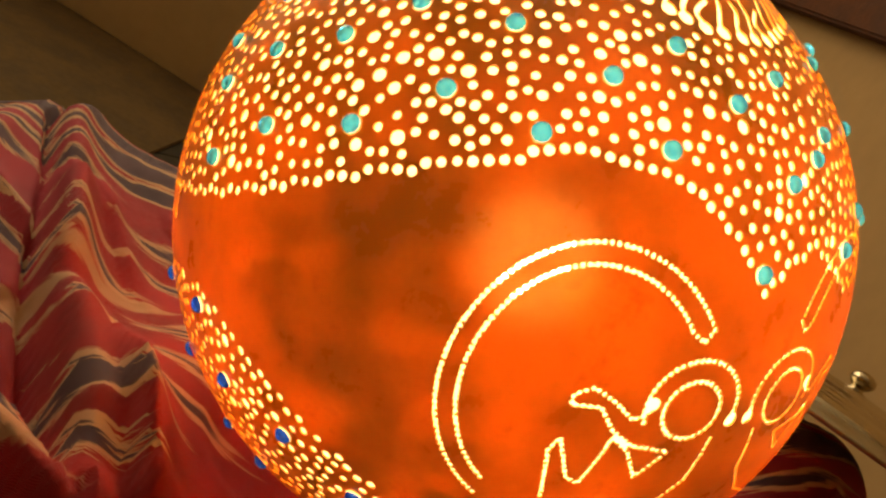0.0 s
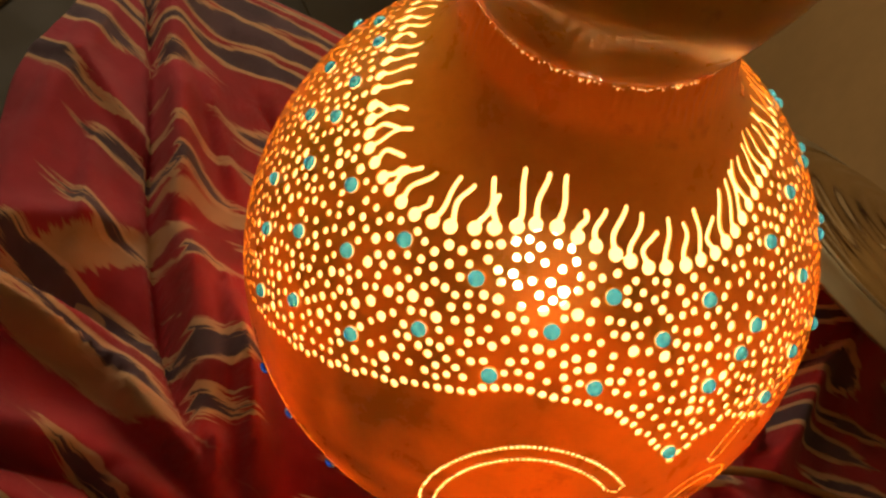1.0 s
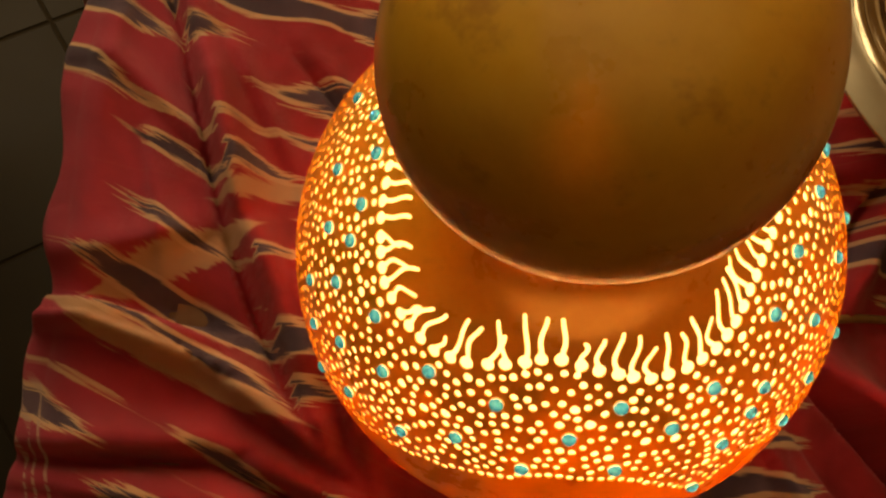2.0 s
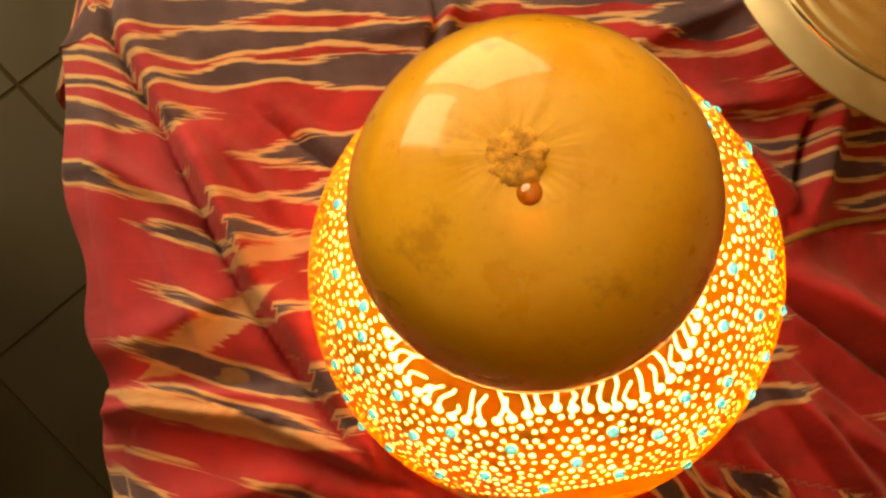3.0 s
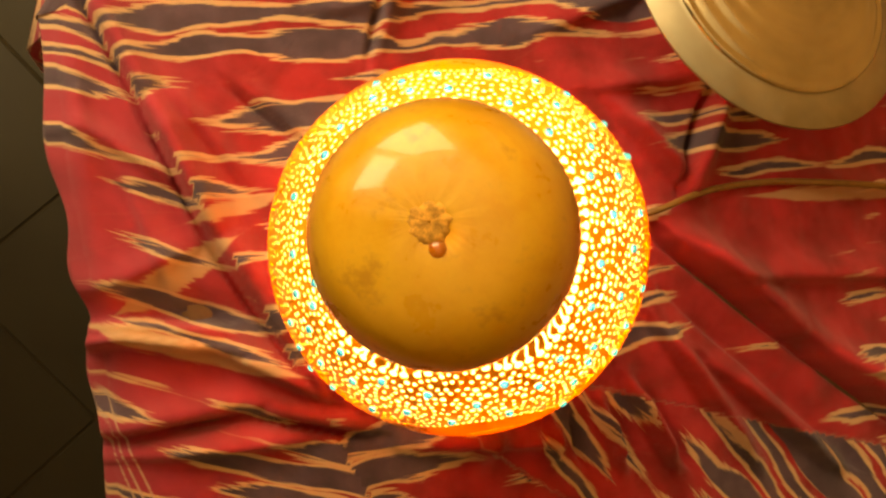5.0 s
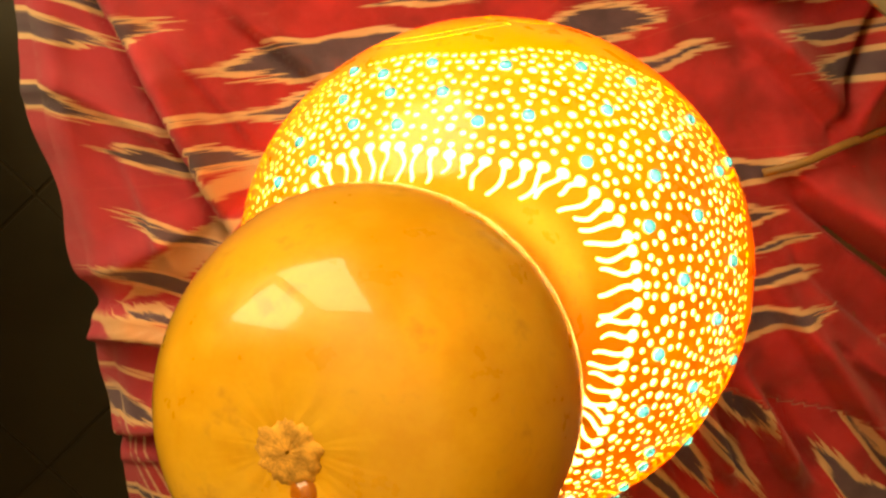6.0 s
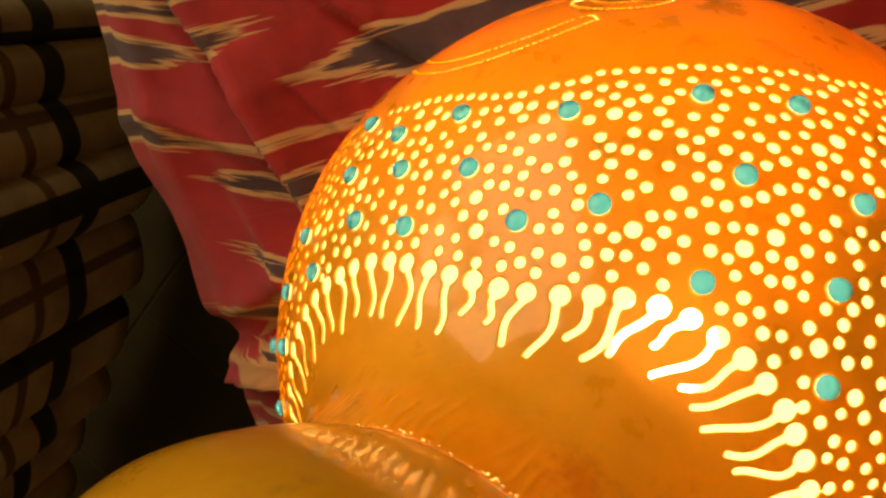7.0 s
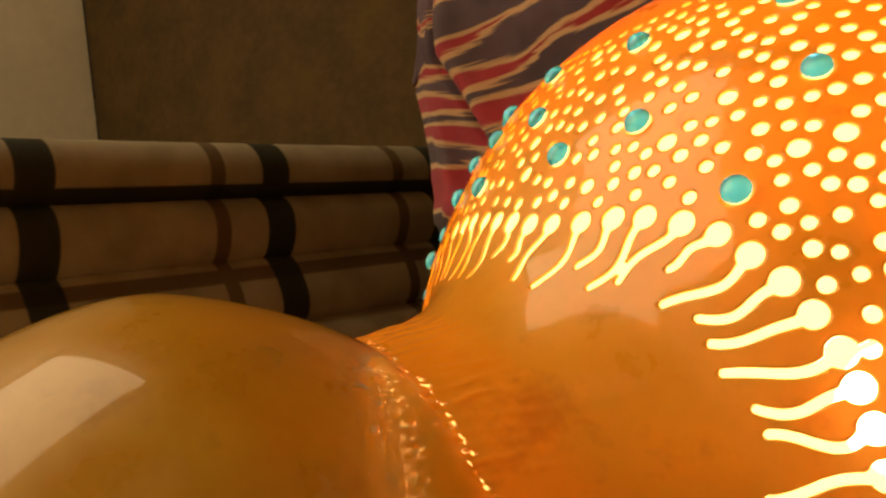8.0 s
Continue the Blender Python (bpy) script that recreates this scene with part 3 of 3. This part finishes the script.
def drill_pattern():
    """Every drilled disc on the skin as (centre, radius)."""
    rng = random.Random(5)
    discs, beads = [], []
    for table, colour in ((BEADS_BACK, TURQUOISE), (BEADS_LEFT, TURQUOISE), (BEADS_FRONT, TURQUOISE), (BEADS_RIGHT, TURQUOISE), (BEADS_BLUE, BLUE)):
        for az, lat in table:
            p = skin_point(az, min(lat, ring_lat(az) - 3.4))
            beads.append((p, colour))
            discs.append((p, 0.0024))
    # ring of drops with waving tails
    for az in DROPS:
        az += rng.uniform(-0.3, 0.3)
        lat = ring_lat(az)
        discs.append((skin_point(az, lat), rng.uniform(0.00205, 0.00225)))
        lean = float(np.interp((az + 180) % 360 - 180, [a for a, _ in LEANS], [b for _, b in LEANS])) + rng.uniform(-0.4, 0.4)
        amp, phase = rng.uniform(0.5, 1.05), rng.uniform(0, 6.3)
        length = rng.uniform(5.2, 7.0) if rng.random() < 0.78 else rng.uniform(2.8, 4.6)
        for t in np.linspace(0.08, 1, 30):
            sway = amp * (math.sin(phase + 5.2 * t) - math.sin(phase))
            discs.append((skin_point(az + lean * t * t + sway, lat + 0.6 + length * t), 0.00080 - 0.00010 * t))
    # pricked crease round the neck: holes added for its ragged glowing line
    for i in range(340):
        a, up = 2 * math.pi / 340 * (i + rng.uniform(-0.6, 0.6)), CREASE + rng.uniform(-0.0011, 0.0008)
        r = np.interp(up, PROFILE[:, 1][PROFILE[:, 1] < 0.16], PROFILE[:, 0][PROFILE[:, 1] < 0.16])
        discs.append((np.array([r * math.sin(a), -r * math.cos(a), up]), rng.uniform(0.00018, 0.00048)))
    # scattered dots, kept apart
    taken = {}

    def free(p, gap):
        c = tuple(int(math.floor(v / 0.004)) for v in p)
        for i in (-1, 0, 1):
            for j in (-1, 0, 1):
                for m in (-1, 0, 1):
                    for q, g in taken.get((c[0] + i, c[1] + j, c[2] + m), ()):
                        if sum((a - b) ** 2 for a, b in zip(p, q)) < ((gap + g) / 2) ** 2:
                            return False
        taken.setdefault(c, []).append((p, gap))
        return True

    for p, _ in beads:
        free(p, 0.0052)
    for i in range(720):
        az = -180 + i * 0.5
        free(skin_point(az, ring_lat(az)), 0.0046)
    edge_az = np.arange(-180, 180.01, 0.25)
    band, low = edge_at(BAND_EDGE, edge_az), edge_at(LOW_EDGE, edge_az)
    for i in range(120000):
        az, lat = rng.uniform(-180, 180), math.degrees(math.asin(rng.uniform(-0.72, 0.86)))
        j = int((az + 180) * 4)
        if i < 6000:
            # a neat row along the band's lower edge
            az = -180 + 360 * i / 6000
            lat = band[int((az + 180) * 4)] + 0.8 + 0.5 * math.sin(i * 0.37)
        elif lat > ring_lat(az) - 1.0:
            continue
        elif lat < band[j] + 0.8:
            if not (-110 < az < 4 and low[j] - 26 < lat < low[j]):
                continue
        ring = RADIUS * math.cos(radians(lat))
        p = (ring * math.sin(radians(az)), -ring * math.cos(radians(az)), RADIUS * math.sin(radians(lat)))
        big = rng.random() < 0.10
        if free(p, 0.0041 if big else 0.00345):
            discs.append((p, rng.uniform(0.0015, 0.0018) if big else rng.uniform(0.00105, 0.00132)))

    # stippled outlines: curls, rings and plain curves in the bare panels
    def stipple(points, r=0.00066, gap=0.00172):
        left = 0.0
        for a, b in zip(points[:-1], points[1:]):
            pa, pb = skin_point(*a), skin_point(*b)
            d = np.linalg.norm(pb - pa)
            while left < d:
                t = left / d
                discs.append((skin_point(a[0] + t * (b[0] - a[0]), a[1] + t * (b[1] - a[1])), r))
                left += gap
            left -= d

    def oval(az, lat, ra, rl, t0=0.0, t1=360.0, n=60):
        return [(az + ra * math.cos(radians(t)), lat + rl * math.sin(radians(t))) for t in np.linspace(t0, t1, n)]

    def panel(c, flip, up=0.0):
        def turn(pts):
            return [(c + flip * a, l + up) for a, l in pts]
        outer = oval(14.6, 3.5, 18.6, 19.8, 33, 90, 20) + oval(14.6, 3.5, 17.2, 19.8, 92, 238, 45)
        inner = oval(14.6, 3.5, 15.6, 17.2, 37, 90, 20) + oval(14.6, 3.5, 14.7, 17.2, 92, 232, 45)
        stipple(turn(inner[::-1]))
        stipple(turn(outer))
        stipple(turn([outer[0], (29.0, 12.6), inner[0]]))
        stipple(turn(oval(30, 3.9, 6.9, 6.4, -25, 205)), 0.00072, 0.0018)
        stipple(turn(oval(29.9, 3.4, 4.2, 4.1)), 0.00072, 0.0018)
        for a, l in ((24.0, 4.3), (36.9, 1.6)):
            discs.append((skin_point(c + flip * a, l + up), 0.0019))
        stipple(turn([(23.8, 3.3), (21.9, 2.0), (19.0, 4.3), (15.9, 5.9), (13.6, 4.7), (13.6, 3.3), (17.4, 3.4), (19.8, 0.2), (22.8, -1.8), (28.4, -2.7), (25.1, -7.0), (22.7, -2.7), (20.1, -0.7), (17.9, -8.6),
                      (16.0, -7.6), (13.6, -1.5), (12.6, -3.6), (13.9, -12.0)]))
        stipple(turn([(34.5, -1), (33.5, -8), (29, -14), (22, -18)]))

    panel(0, 1)
    panel(77, -1)
    panel(206, -1, 4.0)
    panel(-95, 1)
    return discs, beads


def build_skin(discs):
    rows = len(PROFILE)
    ang = np.linspace(0, 2 * math.pi, AROUND, endpoint=False)
    r, h = PROFILE[:, 0][:, None], PROFILE[:, 1][:, None]
    P = np.stack([r * np.sin(ang), -r * np.cos(ang), np.repeat(h, AROUND, 1)], 2)
    sdf = np.full((rows, AROUND), 1.0)
    move = np.zeros_like(P)
    heights = PROFILE[:, 1]
    top_row = int(np.searchsorted(heights > 0.1330, True))
    for c, rad in discs:
        c = np.asarray(c)
        reach = rad + 1.2 * CELL
        rr = math.hypot(c[0], c[1])
        i0 = np.argmin(np.abs(PROFILE[:top_row, 1] - c[2]) + np.abs(PROFILE[:top_row, 0] - rr))
        n = int(reach / CELL) + 2
        ia, ib = max(0, i0 - n), min(rows, i0 + n + 1)
        mid = math.atan2(c[0], -c[1]) / (2 * math.pi) * AROUND
        w = int(reach / (2 * math.pi * max(rr, 0.02) / AROUND)) + 2
        cols = np.arange(int(mid) - w, int(mid) + w + 1) % AROUND
        sub = P[ia:ib][:, cols]
        off = sub - c
        d = np.sqrt((off ** 2).sum(2))
        s = d - rad
        cur = sdf[ia:ib][:, cols]
        better = s < cur
        if better.any():
            sh = off / np.maximum(d, 1e-7)[..., None] * (rad - d)[..., None]
            ii, jj = np.nonzero(better)
            sdf[ia + ii, cols[jj]] = s[ii, jj]
            move[ia + ii, cols[jj]] = sh[ii, jj]
    near = (sdf < 0.5 * CELL) & (sdf > -1.25 * CELL)
    Q = P.copy()
    Q[near] += move[near]
    inside = sdf < 0.5 * CELL
    # wrinkles that run down through the crease of the neck
    rng = np.random.default_rng(4)
    wrinkle = np.zeros((rows, AROUND))
    for _ in range(26):
        m, slant, phase = int(rng.integers(34, 120)), rng.uniform(-900, 900), rng.uniform(0, 6.3)
        wrinkle += np.cos(m * ang[None, :] + phase + slant * (h - 0.122)) / 5.1
    wrinkle = np.where(wrinkle > 0, wrinkle, 0.35 * wrinkle)
    patch = 0.55 + 0.45 * np.sin(5 * ang + 1.0) * np.sin(3 * ang + 2.0)
    fade = np.clip((h - 0.1130) / 0.007, 0, 1) * np.clip((0.1335 - h) / 0.003, 0, 1)
    Q[..., :2] *= 1 + (0.00020 * wrinkle * patch[None, :] * fade / np.maximum(r, 0.01))[..., None]
    idx = np.arange(rows * AROUND).reshape(rows, AROUND)
    nxt = np.roll(idx, -1, 1)
    quads = np.stack([idx[:-1], nxt[:-1], nxt[1:], idx[1:]], 2).reshape(-1, 4)
    flat = inside.ravel()
    keep = ~(flat[quads].all(1))
    quads = quads[keep]
    # rims: the drilled edges go a little way into the shell
    edges = np.concatenate([quads[:, [a, (a + 1) % 4]] for a in range(4)])
    key = edges.min(1).astype(np.int64) * (rows * AROUND) + edges.max(1)
    uniq, first, count = np.unique(key, return_index=True, return_counts=True)
    border = edges[first[count == 1]]
    border = border[(border[:, 0] // AROUND > 0) & (border[:, 0] // AROUND < rows - 1)]
    used, inv = np.unique(border, return_inverse=True)
    V = grown(Q.reshape(-1, 3))
    base = V[used]
    normal = base - np.array([0, 0, 0.0])
    normal /= np.linalg.norm(normal, axis=1)[:, None]
    inner = base - normal * 0.0005
    inv = inv.reshape(-1, 2)
    rim = np.stack([border[:, 1], border[:, 0], len(V) + inv[:, 0], len(V) + inv[:, 1]], 1)
    verts = np.concatenate([V, inner])
    faces = np.concatenate([quads, rim])
    live = np.unique(faces)
    remap = np.zeros(len(verts), dtype=np.int64)
    remap[live] = np.arange(len(live))
    verts, faces = verts[live], remap[faces]
    me = bpy.data.meshes.new("gourd_shell")
    me.vertices.add(len(verts))
    me.vertices.foreach_set("co", verts.astype(np.float32).ravel())
    me.loops.add(faces.size)
    me.loops.foreach_set("vertex_index", faces.astype(np.int32).ravel())
    me.polygons.add(len(faces))
    me.polygons.foreach_set("loop_start", np.arange(0, faces.size, 4, dtype=np.int32))
    me.polygons.foreach_set("loop_total", np.full(len(faces), 4, dtype=np.int32))
    smooth = np.ones(len(faces), dtype=bool)
    smooth[len(quads):] = False
    me.polygons.foreach_set("use_smooth", smooth)
    me.update(calc_edges=True)
    me.validate()
    me.materials.append(GOURD)
    ob = new("gourd_shell", me)
    ob.parent = lamp
    ob["label"] = "varnished orange-brown gourd skin drilled with glowing dots"
    return ob


def build_lamp():
    discs, beads = drill_pattern()
    build_skin(discs)
    meshes = {}
    for p, colour in beads:
        if colour not in meshes:
            bm = bmesh.new()
            bmesh.ops.create_uvsphere(bm, u_segments=16, v_segments=10, radius=0.0025)
            for v in bm.verts:
                v.co.z = v.co.z * 0.72
            bmesh.ops.delete(bm, geom=[v for v in bm.verts if v.co.z < -0.0004], context="VERTS")
            me = bpy.data.meshes.new("bead")
            bm.to_mesh(me)
            bm.free()
            me.shade_smooth()
            me.materials.append(colour)
            meshes[colour] = me
        ob = new("bead", meshes[colour])
        ob.parent = lamp
        n = Vector(p).normalized()
        p = Vector(grown([p])[0])
        ob.matrix_local = Matrix.Translation(p + n * 0.0004) @ n.to_track_quat("Z", "Y").to_matrix().to_4x4()
        ob["label"] = {"turquoise glass": "turquoise glass bead", "blue glass": "dark blue glass bead"}[colour.name]
    bm = bmesh.new()
    bmesh.ops.create_icosphere(bm, subdivisions=2, radius=0.017)
    bulb = part("light_bulb", bm, BULB, lamp, "glowing warm light bulb", True)
    bulb.location = (0.009, -0.002, -0.003)
    inner = [(r - 0.0014 * r / 0.112, h - 0.0014 * h / 0.112) for r, h in ((0.0005, -0.1065), (0.03, -0.1060), (0.048, -0.1025))]
    inner += [(0.1104 * math.cos(radians(d)), 0.1104 * math.sin(radians(d))) for d in range(-58, 61, 3)]
    inner += [(0.0515, 0.0995), (0.0455, 0.1075), (0.0420, 0.1150), (0.0405, 0.1215), (0.0396, 0.1270), (0.0390, 0.1315), (0.0005, 0.1325)]
    # added inside the shell: spreads the bulb's light behind the drilled holes
    added_diffuser = lathe("added_diffuser", inner, ADDED_DIFFUSER, lamp, 128, label="added diffuser behind the drilled skin that evens out the bulb's light")
    # unseen opaque disc, added to stop lamp light from reaching the head
    cap = lathe("light_stop_cap", [(0.0380, 0.1330), (0.0395, 0.1345), (0.006, 0.1355)], STALK, lamp, 48, label="added unseen disc that keeps the bulb's light out of the head")
    for ob in (added_diffuser, cap):
        for v, q in zip(ob.data.vertices, grown([v.co[:] for v in ob.data.vertices])):
            v.co = q
    lathe("bulb_holder", [(0.0005, -0.104), (0.016, -0.104), (0.016, -0.045), (0.012, -0.03), (0.011, -0.0135)], STALK, lamp, 24)


build_lamp()


# the domed lid
lid = tagged(new("dish_lid"), "worn brass dish lid with a domed middle and knob", "lid")
lid.matrix_world = Matrix.Translation((0.2566, 0.2255, 0.4960)) @ Vector((0.051, 0.238, 0.970)).to_track_quat("Z", "Y").to_matrix().to_4x4()
lathe("rim", [(0.096, -0.004), (0.1215, -0.006), (0.1232, -0.0045), (0.1226, -0.003), (0.100, 0.0), (0.0975, 0.002)], DULL_BRASS, lid, label="dull flat rim with a pricked edge")
dome = [(0.0975, 0.0), (0.0968, 0.004), (0.094, 0.005), (0.0915, 0.004)]
for i in range(61):
    q = 0.0895 * (1 - i / 60)
    swell = 0.00050 * math.cos(2 * math.pi * q / 0.0145) * min(1.0, q / 0.03) * min(1.0, (0.0895 - q) / 0.01)
    dome.append((max(q, 0.0005), 0.0055 + 0.0155 * (1 - (q / 0.0895) ** 2.2) ** 0.9 + swell))
lathe("dome", dome, BRASS, lid)
lathe("knob", [(0.0005, 0.0205), (0.0075, 0.0208), (0.0045, 0.0222), (0.004, 0.0235), (0.0062, 0.0250), (0.0085, 0.0282), (0.0076, 0.0318), (0.004, 0.0340), (0.0005, 0.0346)], BRASS, lid, 32)


# plaid curtain by the floor
def build_curtain():
    path = [Vector(q) for q in CURTAIN]
    dense = catmull(path, 40)
    lengths = [0.0]
    for a, b in zip(dense[:-1], dense[1:]):
        lengths.append(lengths[-1] + (b - a).length)
    total = lengths[-1]
    pos = np.array([tuple(q) for q in dense])
    verts, uvs, faces = [], [], []
    zs = np.linspace(0.03, 1.35, 50)
    s_values = np.linspace(0, total, 700)
    run, last = 0.0, None
    cols = []
    for s in s_values:
        q = np.array([np.interp(s, lengths, pos[:, i]) for i in range(3)])
        e = np.array([np.interp(s + 0.004, lengths, pos[:, i]) for i in range(3)]) - np.array([np.interp(s - 0.004, lengths, pos[:, i]) for i in range(3)])
        e /= np.linalg.norm(e)
        normal = np.array([-e[1], e[0], 0.0])
        ph = s / 0.050 + 0.12 * math.sin(s * 23) if s < 0.15 else 3.0 + 0.12 * math.sin(0.15 * 23) + (s - 0.15) / 0.082 + 0.14 * math.sin((s - 0.15) * 19)
        fold = math.sqrt(max(0.0, 1 - (2 * (ph % 1.0) - 1) ** 2))
        q = q + normal * ((0.025 if s < 0.15 else 0.034) * fold * (0.85 + 0.15 * math.sin(s * 47)))
        if last is not None:
            run += np.linalg.norm(q - last)
        last = q
        cols.append((q, run))
    for z in zs:
        for q, run in cols:
            w = 0.006 * math.sin(z * 5 + q[1] * 20)
            verts.append((q[0] + w, q[1], z))
            uvs.append((run, z))
    n = len(cols)
    for j in range(len(zs) - 1):
        for i in range(n - 1):
            faces.append((j * n + i, j * n + i + 1, (j + 1) * n + i + 1, (j + 1) * n + i))
    ob = mesh_object("plaid_curtain", verts, faces, PLAID)
    layer = ob.data.uv_layers.new(name="UVMap")
    corner = np.empty(len(ob.data.loops), dtype=np.int32)
    ob.data.loops.foreach_get("vertex_index", corner)
    layer.data.foreach_set("uv", np.array(uvs, dtype=np.float32)[corner].ravel())
    solid = ob.modifiers.new("thickness", "SOLIDIFY")
    solid.thickness = 0.002
    return tagged(ob, "cream plaid curtain with dark check lines hanging in deep folds", "curtain")


CURTAIN = [(-0.520, 0.155, 0), (-0.520, 0.05, 0), (-0.520, -0.05, 0), (-0.575, -0.18, 0), (-0.65, -0.30, 0), (-0.72, -0.46, 0)]
build_curtain()


# power cord
cord = []
for cx, cy in ((0.182, 0.042), (0.203, 0.050), (0.231, 0.063), (0.264, 0.074), (0.311, 0.083), (0.359, 0.085), (0.409, 0.087), (0.461, 0.088)):
    q = SKEW.inverted() @ Vector((cx, cy, 0))
    cord.append((cx, cy, TOP + max(cloth_height(q.x, q.y), cloth_height(q.x + 0.006, q.y - 0.006)) + 0.0045))
cord += [(0.497, 0.112, TOP - 0.01), (0.517, 0.116, TOP - 0.10), (0.515, 0.118, 0.01)]
tube("power_cord", catmull(cord, 12), 0.0028, CABLE, None, 10)
tagged(bpy.data.objects["power_cord"], "thin tan power cord lying across the cloth", "cable")

# stalk scar and amber ball on the gourd's crown
def build_scar():
    """A flat ragged crown of dry fibres where the stalk broke off."""
    rng = random.Random(11)
    n = 72
    ragged = [1 + 0.22 * noise.noise((1.6 * math.cos(6.283 * j / n), 3 * math.sin(6.283 * j / n), 2.0)) + rng.uniform(-0.05, 0.05) for j in range(n)]
    verts, faces = [], []
    profile = [(0.0084, -0.0010), (0.0074, -0.0001), (0.0060, 0.0005), (0.0042, 0.0005), (0.0024, 0.0006), (0.0004, 0.0005)]
    for r, h in profile:
        for j in range(n):
            q = r * (1 + (ragged[j] - 1) * min(1.0, r / 0.005))
            verts.append((q * math.cos(6.283 * j / n), q * math.sin(6.283 * j / n), 0.2152 + h + rng.uniform(-0.00014, 0.00014) * (r < 0.008)))
    for i in range(len(profile) - 1):
        for j in range(n):
            a, b = i * n + j, i * n + (j + 1) % n
            faces.append((a, b, b + n, a + n))
    return mesh_object("stalk_scar", verts, faces, STALK, lamp, True, "dry ragged stalk scar")


scar = build_scar()
scar.location = (-0.0050, 0.004 + BEND, 0.0004)
bm = bmesh.new()
bmesh.ops.create_uvsphere(bm, u_segments=20, v_segments=14, radius=0.0042)
ball = part("amber_ball", bm, AMBER, lamp, "amber glass ball in a drilled hole", True)
ball.location = (-0.0016, -0.0055 + BEND, 0.2127)


# floor tiles
def build_tiles():
    floor = bpy.data.objects["floor"]
    s, g = 0.214, 0.0026
    bm = bmesh.new()
    bmesh.ops.create_cube(bm, size=1)
    for v in bm.verts:
        v.co = (v.co.x * (s - g), v.co.y * (s - g), v.co.z * 0.006 - 0.003)
    bmesh.ops.bevel(bm, geom=[e for e in bm.edges if all(v.co.z > -0.001 for v in e.verts)], offset=0.0012, segments=1, affect="EDGES")
    me = bpy.data.meshes.new("tile")
    bm.to_mesh(me)
    bm.free()
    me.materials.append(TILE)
    turn = Matrix.Translation((-0.397, -0.342, 0)) @ Matrix.Rotation(radians(46.5), 4, "Z")
    for i in range(-12, 16):
        for j in range(-12, 16):
            q = turn @ Vector(((i + 0.5) * s, (j + 0.5) * s, 0))
            if -1.48 < q.x < 0.35 and -1.0 < q.y < 1.9:
                ob = new("tile", me)
                ob.parent = floor
                ob.matrix_world = Matrix.Translation(q) @ Matrix.Rotation(radians(46.5), 4, "Z")


build_tiles()
